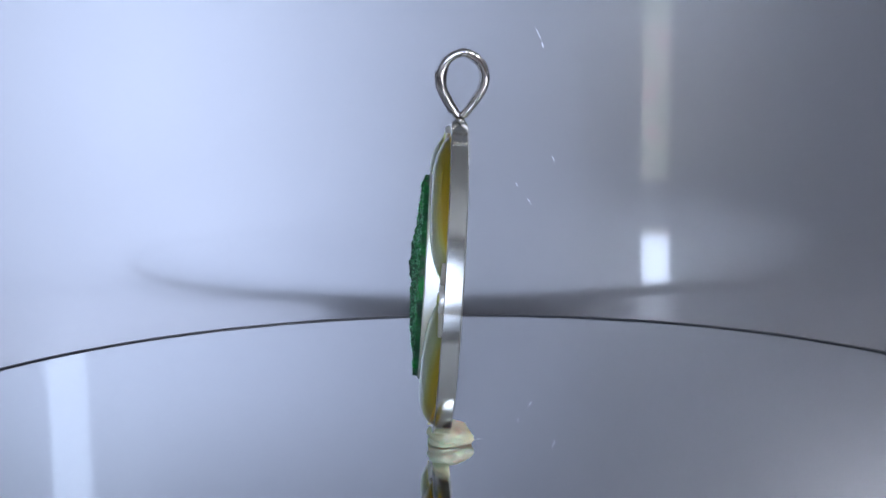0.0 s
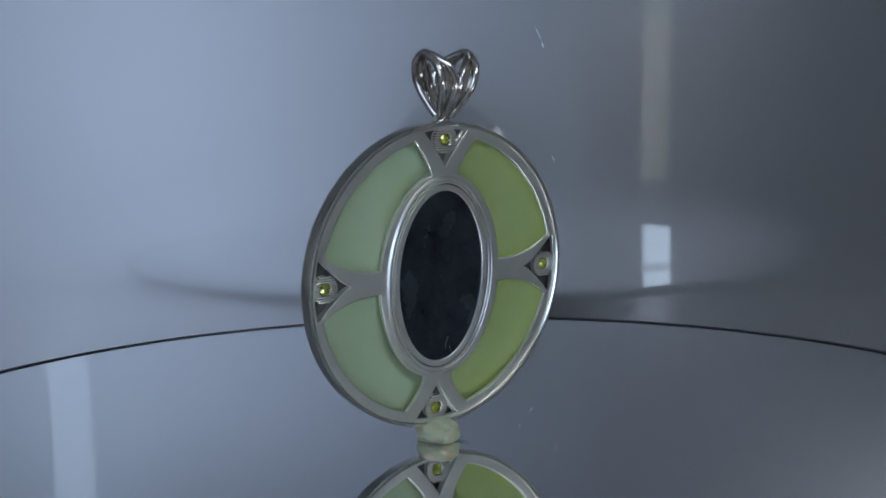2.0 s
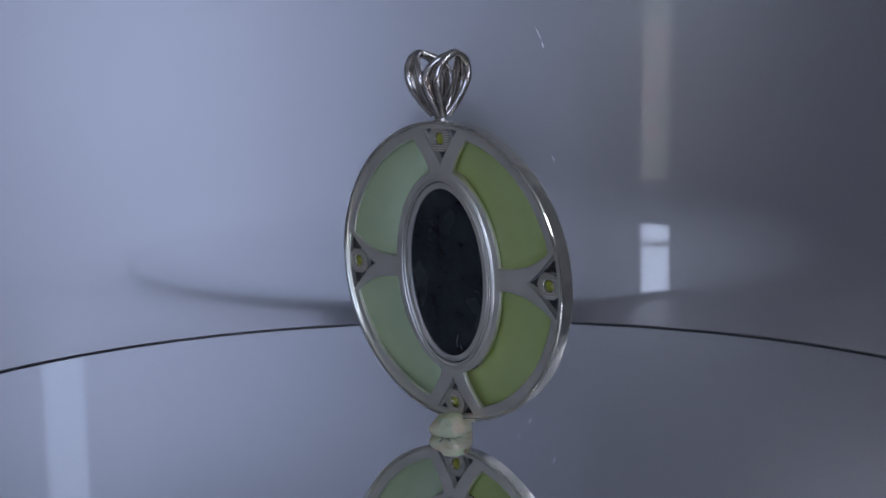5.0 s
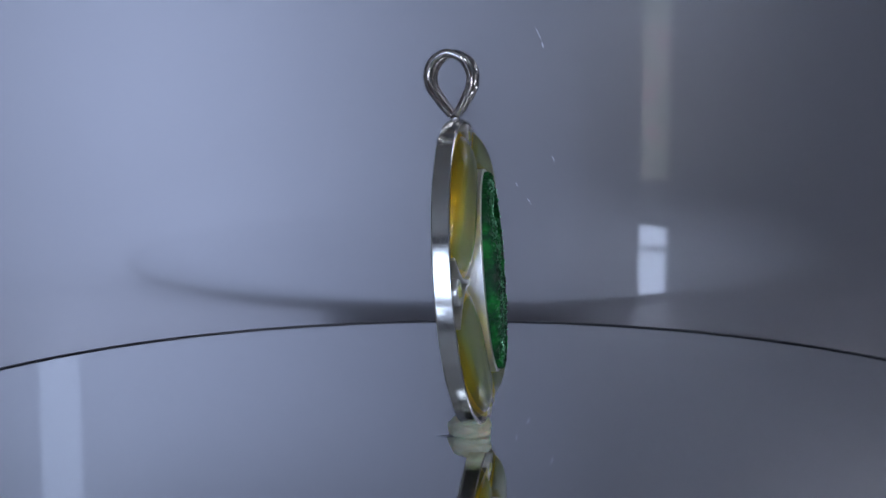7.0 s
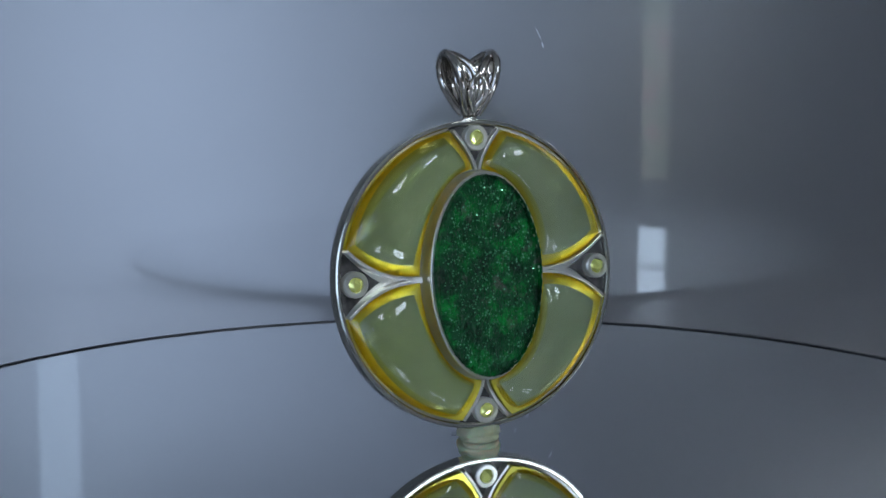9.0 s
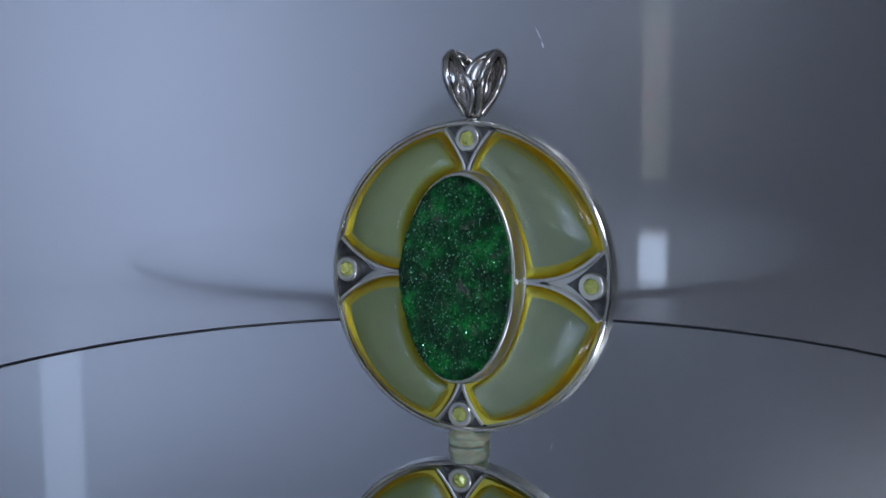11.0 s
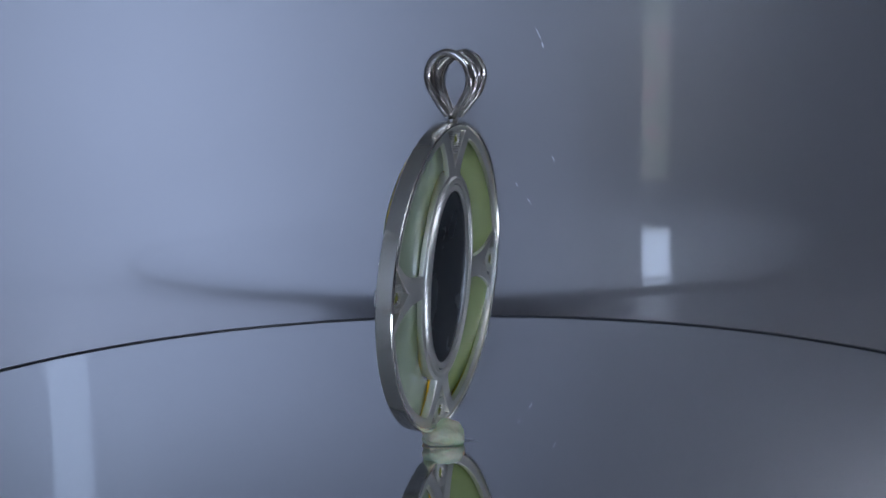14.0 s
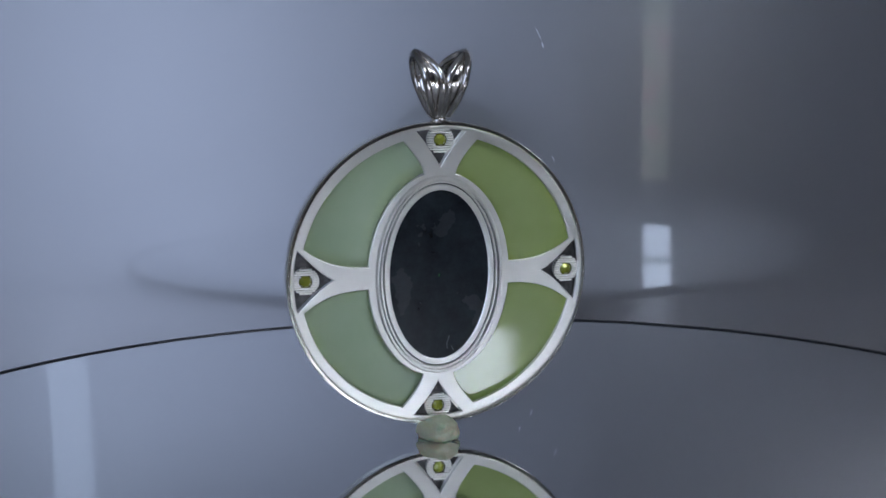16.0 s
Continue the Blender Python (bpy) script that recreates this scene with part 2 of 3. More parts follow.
def pierced_wall(name, along, openings, place, material):
    """A wall as one mesh, left open where the windows are. place(u, depth, z) gives the point."""
    us = sorted({along[0], along[1], *[o[0] for o in openings], *[o[1] for o in openings]})
    zs = sorted({FLOOR, TOP, *[o[2] for o in openings], *[o[3] for o in openings]})
    bm = bmesh.new()
    solid = {}
    for i in range(len(us) - 1):
        for k in range(len(zs) - 1):
            u, z = (us[i] + us[i + 1]) / 2, (zs[k] + zs[k + 1]) / 2
            solid[i, k] = not any(o[0] < u < o[1] and o[2] < z < o[3] for o in openings)

    def quad(pts):
        bm.faces.new([bm.verts.new(place(*p)) for p in pts])

    for (i, k), on in solid.items():
        if not on:
            continue
        u0, u1, z0, z1 = us[i], us[i + 1], zs[k], zs[k + 1]
        for d in (0, 0.12):
            quad([(u0, d, z0), (u1, d, z0), (u1, d, z1), (u0, d, z1)])
        for di, dk, e in ((-1, 0, [(u0, z0), (u0, z1)]), (1, 0, [(u1, z0), (u1, z1)]), (0, -1, [(u0, z0), (u1, z0)]), (0, 1, [(u0, z1), (u1, z1)])):
            if not solid.get((i + di, k + dk), False):
                (p, q), (r, s) = e
                quad([(p, 0, q), (r, 0, s), (r, 0.12, s), (p, 0.12, q)])
    bmesh.ops.remove_doubles(bm, verts=bm.verts[:], dist=1e-5)
    return tagged(link(name, bm, material, smooth=False), "plain painted wall with daylit window openings", "wall", kind="structure")


def room():
    tagged(box("floor", (-RX, RS, FLOOR - 0.1), (RX, RN, FLOOR), wood_mat), "brown wooden floor of a dim room", "floor", kind="structure")
    tagged(box("ceiling", (-RX, RS, TOP), (RX, RN, TOP + 0.1), paint_mat), "plain pale painted ceiling", "ceiling", kind="structure")
    for name, lo, hi in (("wall_north", (-RX, RN, FLOOR), (RX, RN + 0.1, TOP)), ("wall_west", (-RX - 0.1, RS, FLOOR), (-RX, RN, TOP))):
        tagged(box(name, lo, hi, paint_mat), "plain pale painted room wall", "wall", kind="structure")
    # unseen wall, its colour darkened to keep the panel's right side dim
    pierced_wall("wall_south", (-RX, RX), WINDOWS, lambda u, d, z: (u, RS - d, z), dimmed_wall_mat)
    pierced_wall("wall_east", (RS, RN), [EAST], lambda u, d, z: (RX + d, u, z), paint_mat)


def window(i, u0, u1, z0, z1, bars, rails, sky_mat, place, gap=0.30, over=0.25):
    """A window with its frame, glazing bars and the bright sky beyond. place(u, depth, z) gives the point."""
    w = tagged(new(f"window_{i}"), "painted window frame with bright daylight outside", "window", kind="structure")
    e = 0.03 if u1 - u0 > 0.3 else 0.008

    def bar(name, a0, a1, d0, d1, b0, b1, material=frame_mat, parent=w, bevel=0.002):
        p, q = place(a0, d0, b0), place(a1, d1, b1)
        lo, hi = [min(x) for x in zip(p, q)], [max(x) for x in zip(p, q)]
        return box(name, lo, hi, material, parent, bevel=bevel)

    for a0, a1, b0, b1 in ((u0, u0 + e, z0, z1), (u1 - e, u1, z0, z1), (u0 + e, u1 - e, z0, z0 + e), (u0 + e, u1 - e, z1 - e, z1)):
        bar("window_frame", a0, a1, 0.04, 0.09, b0, b1)
    for k in range(1, bars + 1):
        x = u0 + (u1 - u0) * k / (bars + 1)
        bar("glazing_bar", x - e / 2, x + e / 2, 0.05, 0.08, z0 + e, z1 - e)
    for z in rails:
        bar("glazing_bar", u0 + e, u1 - e, 0.045, 0.085, z - e / 2, z + e / 2)
    tagged(bar(f"backdrop_{i}", u0 - over, u1 + over, gap, gap + 0.02, z0 - over, z1 + over, sky_mat, None, 0), "glowing sheet for the pale daylight outside the window", "sky", kind="structure")


def south(u, d, z):
    return (u, RS - d, z)


def east(u, d, z):
    return (RX + d, u, z)


room()
window(1, *WINDOWS[0], 0, (), blind_mat, south, 0.10, 0.0)
window(2, *WINDOWS[1], 0, (0.40,), sky_right_mat, south)
window(3, *WINDOWS[2], 1, (1.66,), sky_flash_mat, south)
window(4, *EAST, 1, (1.65,), sky_east_mat, east)
tagged(box("blind_gap", (-1.09, RS - 0.098, 0.60), (-0.985, RS - 0.092, 1.36), sky_slit_mat), "bright slit of sky beside the blind", "sky", kind="structure")
tagged(box("garden_wall", (0.30, RS - 0.26, -0.6), (0.72, RS - 0.24, 0.29), garden_mat), "dim green garden and reddish wall outside the window", "garden", kind="structure")

# ---------------------------------------------------------------- table, backdrop and turntable
DISC_R = 97.04 * MM
PANEL_Y = 0.109
# table out of view, its metal added as a reflector for the blind's glow
tabletop = tagged(new("table"), "unseen table under the turntable, satin metal to reflect the glow", "table")
box("tabletop", (-0.6, -0.20, -0.075), (0.6, 0.5, -0.045), satin_mat, tabletop, bevel=0.003)
for x in (-0.55, 0.5):
    for y in (-0.18, 0.4):
        box("leg", (x, y, FLOOR), (x + 0.05, y + 0.05, -0.075), satin_mat, tabletop, bevel=0.003)


def backdrop_panel():
    bm = bmesh.new()
    box_into(bm, (-0.30, PANEL_Y, -0.045), (0.30, PANEL_Y + 0.004, 0.26), 0.001)
    return tagged(link("backdrop_panel", bm, panel_mat, smooth=False), "glossy grey-white plastic panel standing behind the turntable", "backdrop")


panel = backdrop_panel()

turntable = tagged(new("turntable"), "round mirrored turntable with a thin dark rim", "turntable")
bm = bmesh.new()
bmesh.ops.create_cone(bm, cap_ends=True, segments=64, radius1=0.045, radius2=0.04, depth=0.040, matrix=Matrix.Translation((0, 0, -0.025)))
part("base", bm, base_mat, turntable, "pale plastic turntable foot")
AXIS = Matrix.Rotation(0.0054, 4, "X") @ Matrix.Rotation(-0.0005, 4, "Y")      # the spindle leans a little
TILT = Vector((-0.0036, -0.0138, 1)).normalized()          # the platter is not quite level on its spindle
ZC = 0.36 * MM
tilt_turn = Matrix.Translation((0, -0.87 * MM, ZC)) @ TILT.to_track_quat("Z", "Y").to_matrix().to_4x4()


def disc_part(name, profile, material, parent, label=""):
    bm = bmesh.new()
    rings = []
    for r, z in profile:
        rings.append([bm.verts.new((r * math.cos(2 * math.pi * i / 256), r * math.sin(2 * math.pi * i / 256), z)) for i in range(256)])
    for p, q in zip(rings, rings[1:]):
        for i in range(256):
            bm.faces.new((p[i - 1], p[i], q[i], q[i - 1]))
    bm.faces.new(rings[0])
    bm.faces.new(rings[-1][::-1])
    bm.transform(tilt_turn)
    return part(name, bm, material, parent, label)


platter = disc_part("platter", [(DISC_R - 0.0006, 0.0), (DISC_R - 0.0006, -0.002)], mirror_mat, turntable, "mirror-polished round platter")
bm = bmesh.new()
prof = [(DISC_R - 0.0010, -0.0001), (DISC_R - 0.0009, 0.00022), (DISC_R - 0.0003, 0.00026), (DISC_R, 0.0001), (DISC_R, -0.0014), (DISC_R - 0.0005, -0.0017), (DISC_R - 0.004, -0.0023), (DISC_R - 0.0006, -0.0021)]
rings = [[bm.verts.new((r * math.cos(2 * math.pi * i / 256), r * math.sin(2 * math.pi * i / 256), z)) for i in range(256)] for r, z in prof]
for k, (p, q) in enumerate(zip(rings, rings[1:] + rings[:1])):
    for i in range(256):
        bm.faces.new((p[i - 1], p[i], q[i], q[i - 1])).material_index = 1 if k >= 4 else 0
bm.transform(tilt_turn)
part("rim", bm, [rim_mat, base_mat], platter, "thin dark edge of the platter")

# ---------------------------------------------------------------- pendant
# own space: x to the right seen from the front, y towards the back, z up; origin at the foot of the rim
U = Vector((0.0369, -0.9993, 0)).normalized()
W = Vector((0.0677, 0.0, 0.9977))
W = (W - U * U.dot(W)).normalized()
V = W.cross(U)
CENTRE = Vector((-0.89, -2.677, 24.587)) * MM + V * 0.6 * MM
LEAN = Matrix.Rotation(-0.0070, 3, "Z") @ Matrix.Rotation(0.0033, 3, "Y") @ Matrix.Rotation(0.0064, 3, "X")
U, V, W = LEAN @ U, LEAN @ V, LEAN @ W
RO = 22.0
pendant_at = Matrix((U, V, W)).transposed().to_4x4()
pendant_at.translation = CENTRE - W * RO * MM
pendant = tagged(new("pendant"), "round silver pendant with green druzy centre and lemon stones", "pendant")


def add(name, bm, material, parent=None, label="", **kw):
    """A part drawn in millimetres about the rim's centre."""
    bm.transform(Matrix.Scale(MM, 4) @ Matrix.Translation((0, 0, RO)))
    return part(name, bm, material, parent or pendant, label, **kw)


def quadrants(points):
    """One outline in each quadrant, mirrored."""
    for sa, sc in ((1, 1), (-1, 1), (-1, -1), (1, -1)):
        loop = [(sa * a, sc * c) for a, c in points]
        yield loop if sa * sc > 0 else loop[::-1]


def crescent(ro, ea, ec, side, top):
    """Four edge curves of a crescent stone or window: inner oval, outer arc, side arm and top arm.
    side: (height at the oval, height at the rim, power); top likewise."""
    def on_oval_side():
        c = side[0]
        return ea * math.sqrt(max(0, 1 - (c / ec) ** 2)), c

    def on_oval_top():
        a = top[0]
        return a, ec * math.sqrt(max(0, 1 - (a / ea) ** 2))

    a0, c0 = on_oval_side()
    a1, c1 = math.sqrt(ro * ro - side[1] ** 2), side[1]
    a2, c2 = on_oval_top()
    a3, c3 = top[1], math.sqrt(ro * ro - top[1] ** 2)

    def side_arm(s):
        return a0 + (a1 - a0) * s, c0 + (c1 - c0) * s ** side[2]

    def top_arm(s):
        return a2 + (a3 - a2) * s ** top[2], c2 + (c3 - c2) * s

    t0, t1 = math.atan2(c0 / ec, a0 / ea), math.atan2(c2 / ec, a2 / ea)
    o0, o1 = math.atan2(c1, a1), math.atan2(c3, a3)

    def inner(t):
        u = t0 + (t1 - t0) * t
        return ea * math.cos(u), ec * math.sin(u)

    def outer(t):
        u = o0 + (o1 - o0) * t
        return ro * math.cos(u), ro * math.sin(u)

    return side_arm, top_arm, inner, outer


def outline(curves, n=24):
    side_arm, top_arm, inner, outer = curves
    pts = [side_arm(i / n) for i in range(n)] + [outer(i / n) for i in range(n)]
    pts += [top_arm(1 - i / n) for i in range(n)] + [inner(1 - i / n) for i in range(n)]
    return pts


def coons(curves, s, t):
    side_arm, top_arm, inner, outer = curves
    L = [(1 - s) * p + s * q for p, q in zip(inner(t), outer(t))]
    B = [(1 - t) * p + t * q for p, q in zip(side_arm(s), top_arm(s))]
    C = [(1 - s) * (1 - t) * p + s * (1 - t) * q + (1 - s) * t * r + s * t * w
         for p, q, r, w in zip(inner(0), outer(0), inner(1), outer(1))]
    return [l + b - c for l, b, c in zip(L, B, C)]


WINDOW = crescent(20.2, 10.5, 15.0, (1.65, 4.6, 2.6), (2.3, 5.4, 1.5))
STONE = crescent(21.05, 9.35, 15.15, (0.45, 4.9, 2.4), (0.6, 3.9, 1.5))


def tri_opening(apex, wide, ro, power, n=14):
    far = math.sqrt(ro * ro - wide * wide)
    up = [(apex + (far - apex) * i / n, wide * (i / n) ** power) for i in range(n + 1)]
    t = math.asin(wide / ro)
    rim = [(ro * math.cos(t * (1 - 2 * i / n)), ro * math.sin(t * (1 - 2 * i / n))) for i in range(1, n)]
    return up + rim + [(x, -y) for x, y in up[:0:-1]]


# back sheet with its pierced openings
loops = [arc(21.6, 0, 2 * math.pi * 143 / 144, 143), arc(9.1, 0, 2 * math.pi * 95 / 96, 95, 13.6)]
loops += list(quadrants(outline(WINDOW)))
side_tri = tri_opening(15.4, 4.5, 21.1, 1.3)
top_tri = tri_opening(15.7, 3.7, 21.1, 1.2)
loops += [side_tri, [(-a, c) for a, c in side_tri], [(c, a) for a, c in top_tri], [(c, -a) for a, c in top_tri]]
add("back_plate", plate(loops, -0.75, 0.0, 0.12), silver_mat, label="pierced matt silver back plate")
# added dark sheets that imitate the shaded depth of the openings round the gems
for tri, turn in ((tri_opening(15.3, 4.6, 21.4, 1.25), 0), (tri_opening(15.6, 3.8, 21.4, 1.2), 1)):
    for way in (1, -1):
        add("gem_shade", plate([[(way * a, c) if not turn else (c, way * a) for a, c in tri]], -1.35, -1.1), shade_metal_mat, label="added dark sheet for the shade behind the gem")
# outer band
add("rim", lathe([(21.45, -1.9), (21.6, -2.08), (21.95, -2.1), (22.15, -1.95), (22.2, -1.0), (22.2, 0.2), (22.08, 0.38), (21.72, 0.38), (21.6, 0.25), (21.5, -0.6)], n=160), polish_mat,
    label="broad silver band round the edge")
# stepped oval frame on the back
add("oval_frame", lathe([(0.0, -0.7), (0.0, 0.10), (0.12, 0.16), (0.80, 0.16), (0.88, 0.02), (0.88, -0.3), (1.06, -0.3), (1.06, 0.2), (1.12, 0.26), (1.32, 0.26), (1.38, 0.18), (1.38, -0.3), (1.56, -0.3), (1.56, 0.26), (1.64, 0.34), (1.9, 0.34), (2.1, 0.12), (2.1, -0.7)],
                        grow=(7.35, 12.4)), silver_mat, label="stepped oval silver frame")
# dark rings that deepen the shade at the bottom of the grooves
for r in (0.97, 1.47):
    add("groove", lathe([(r - 0.095, -0.2), (r + 0.095, -0.2), (r + 0.095, -0.28), (r - 0.095, -0.28)], grow=(7.35, 12.4)), shade_metal_mat, label="dark ring for the shade in the groove")
# tall oval collar that holds the centre stone in front
add("oval_collar", lathe([(0.0, -4.4), (0.1, -4.5), (0.35, -4.5), (0.5, -4.35), (0.5, -0.6), (0.0, -0.6)], grow=(8.45, 14.35)), silver_mat, label="silver oval collar")


def cabochon(sa, sc, material, label, seed):
    """One domed crescent stone."""
    ns, nt = 22, 40
    bm = bmesh.new()
    rnd = random.Random(seed)
    lift = 4.4 + rnd.uniform(-0.1, 0.1)

    def height(s, t):
        x, y = abs(2 * s - 1), abs(2 * t - 1)
        k = max(0.0, 1 - x ** 2.6) ** 0.52 * max(0.0, 1 - y ** 3.0) ** 0.6
        return 1.7 + (lift - 1.7) * k

    def ease(x):
        return 0.5 - 0.5 * math.cos(math.pi * x)

    top = [[None] * (nt + 1) for _ in range(ns + 1)]
    ledge = [[None] * (nt + 1) for _ in range(ns + 1)]       # added golden ledge over the bed, imitating light reflected inside the stone
    low = [[None] * (nt + 1) for _ in range(ns + 1)]
    for i in range(ns + 1):
        for j in range(nt + 1):
            s, t = ease(i / ns), ease(j / nt)
            a, c = coons(STONE, s, t)
            top[i][j] = bm.verts.new((sa * a, -height(s, t), sc * c))
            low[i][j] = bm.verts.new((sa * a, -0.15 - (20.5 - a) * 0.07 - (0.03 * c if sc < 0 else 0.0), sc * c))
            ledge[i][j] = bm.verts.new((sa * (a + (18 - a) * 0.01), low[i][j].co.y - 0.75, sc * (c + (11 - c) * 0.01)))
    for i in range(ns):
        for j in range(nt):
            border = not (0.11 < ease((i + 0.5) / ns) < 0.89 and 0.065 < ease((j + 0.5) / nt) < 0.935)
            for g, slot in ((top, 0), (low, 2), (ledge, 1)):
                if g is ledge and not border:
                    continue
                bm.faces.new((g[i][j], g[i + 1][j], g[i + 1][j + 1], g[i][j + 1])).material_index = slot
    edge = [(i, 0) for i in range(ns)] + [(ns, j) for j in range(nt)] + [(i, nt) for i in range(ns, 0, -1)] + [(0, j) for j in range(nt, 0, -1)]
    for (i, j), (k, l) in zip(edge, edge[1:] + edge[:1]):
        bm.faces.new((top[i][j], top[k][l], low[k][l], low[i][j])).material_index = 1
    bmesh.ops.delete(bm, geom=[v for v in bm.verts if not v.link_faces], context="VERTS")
    add("cabochon", bm, [crown_mat, inner_gold_mat, material], label=label, angle=60)


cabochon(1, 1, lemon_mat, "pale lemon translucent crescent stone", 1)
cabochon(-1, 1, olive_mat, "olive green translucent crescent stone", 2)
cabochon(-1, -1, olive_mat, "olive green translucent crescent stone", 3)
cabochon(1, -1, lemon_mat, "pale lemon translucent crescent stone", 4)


def druzy():
    """The centre stone: a slab with a crust of tiny crystals."""
    bm = bmesh.new()
    rnd = random.Random(5)
    ea, ec, step = 8.42, 14.3, 0.27
    rows = {}
    nr = 34
    rings = []
    for k in range(1, nr + 1):
        q = k / nr
        n = max(8, int(2 * math.pi * 11 * q / step))
        ring = []
        for i in range(n):
            t = 2 * math.pi * (i + (0.5 if k % 2 else 0)) / n
            jr = q * (1 + (rnd.uniform(-0.4, 0.4) / nr if k < nr else rnd.uniform(-0.006, 0.006)))
            a, c = ea * jr * math.cos(t), ec * jr * math.sin(t)
            p = Vector((a, 0, c))
            big = noise.noise(p * 0.22 + Vector((3.1, 0, 7.7))) * 0.42 + noise.noise(p * 0.7) * 0.28
            fall = 0.55 * max(0, (q - 0.86) / 0.14) ** 2
            b = -5.05 - big - 0.45 * math.exp(-((c + 2.5) / 8.0) ** 2) + 0.085 * a - 0.6 * math.exp(-((c - 1) / 2.4) ** 2 - ((a + 8) / 3) ** 2) + fall + rnd.uniform(-0.17, 0.17)
            ring.append(bm.verts.new((a, b, c)))
        rings.append(ring)
    middle = bm.verts.new((0, -5.7, 0))
    first = rings[0]
    for i in range(len(first)):
        bm.faces.new((middle, first[i - 1], first[i]))

    def stitch(p, q):
        i = j = 0
        n, m = len(p), len(q)
        while i < n or j < m:
            if j < m and (i >= n or j / m <= i / n):
                bm.faces.new((p[i % n], q[j % m], q[(j + 1) % m]))
                j += 1
            else:
                bm.faces.new((p[i % n], q[j % m], p[(i + 1) % n]))
                i += 1

    for p, q in zip(rings, rings[1:]):
        stitch(p, q)
    last = rings[-1]
    for b, k in ((-5.2, 1.0), (-4.8, 1.005), (-4.4, 1.0), (-0.35, 1.0)):
        nxt = [bm.verts.new((v.co.x * k * rnd.uniform(0.99, 1.01) if b < -4.5 else v.co.x * k, b + (rnd.uniform(-0.12, 0.12) if b < -4.5 else 0), v.co.z * k)) for v in last]
        for i in range(len(last)):
            bm.faces.new((last[i - 1], last[i], nxt[i], nxt[i - 1]))
        last = nxt
    bm.faces.new(last)
    bm.verts.ensure_lookup_table()
    tops = KDTree(len(bm.verts))
    for i, v in enumerate(bm.verts):
        tops.insert(v.co, i)
    tops.balance()
    crust = add("druzy_stone", bm, druzy_mat, label="dark green sparkling crystal crust", smooth=False)
    # loose bright crystal points on the crust
    bm = bmesh.new()
    for _ in range(950):
        q, t = math.sqrt(rnd.random()) * 0.96, rnd.uniform(0, 2 * math.pi)
        p = tops.find((ea * q * math.cos(t), -6, ec * q * math.sin(t)))[0]
        turn = Euler([rnd.uniform(0, 6.28) for _ in range(3)]).to_matrix()
        r = rnd.uniform(0.07, 0.20)
        vs = [bm.verts.new(p + turn @ (Vector(d) * r)) for d in ((1, 0, 0), (-1, 0, 0), (0, 1, 0), (0, -1, 0), (0, 0, 1), (0, 0, -1))]
        for i in (0, 1):
            for j in (2, 3):
                for k in (4, 5):
                    bm.faces.new((vs[i], vs[j], vs[k]))
    tagged(add("crystal_dust", bm, crystal_mat, crust, "tiny glinting green crystals", smooth=False), kind="stuff")
    # polished back of the slab, seen through the oval frame
    add("stone_back", lathe([(0.02, -0.4), (0.99, -0.4), (1.0, -0.3), (0.99, -0.12), (0.6, -0.07), (0.02, -0.06)], 7.6, 12.65), dark_mat, label="polished dark back of the stone")
    bm = bmesh.new()
    for pts in ([(-1.6, -9.0), (-1.2, -10.2), (-1.3, -11.0)], [(-1.9, -10.6), (-2.2, -11.3)]):
        tube_into(bm, [(a, -0.07, c) for a, c in pts], 0.04, 6)
    add("scratch_mark", bm, scratch_mat, label="fine pale scratches")


druzy()


def arm(points, parent=None):
    """A thin upright silver wall between the stones."""
    left, right = [], []
    for i, (a, c) in enumerate(points):
        p, q = points[max(0, i - 1)], points[min(len(points) - 1, i + 1)]
        d = Vector((q[0] - p[0], q[1] - p[1])).normalized()
        n = Vector((-d.y, d.x)) * 0.24
        left.append((a + n.x, c + n.y))
        right.append((a - n.x, c - n.y))
    loop = left + right[::-1]
    add("arm", plate([loop], -2.55, -0.7, 0.1), silver_mat)


n = 14
for sa, sc in ((1, 1), (-1, 1), (-1, -1), (1, -1)):
    s_arm, t_arm = STONE[0], STONE[1]
    arm([(sa * s_arm(i / n)[0], sc * (s_arm(i / n)[1] - 0.27)) for i in range(n + 1)])
    arm([(sa * (t_arm(i / n)[0] - 0.27), sc * t_arm(i / n)[1]) for i in range(n + 1)])


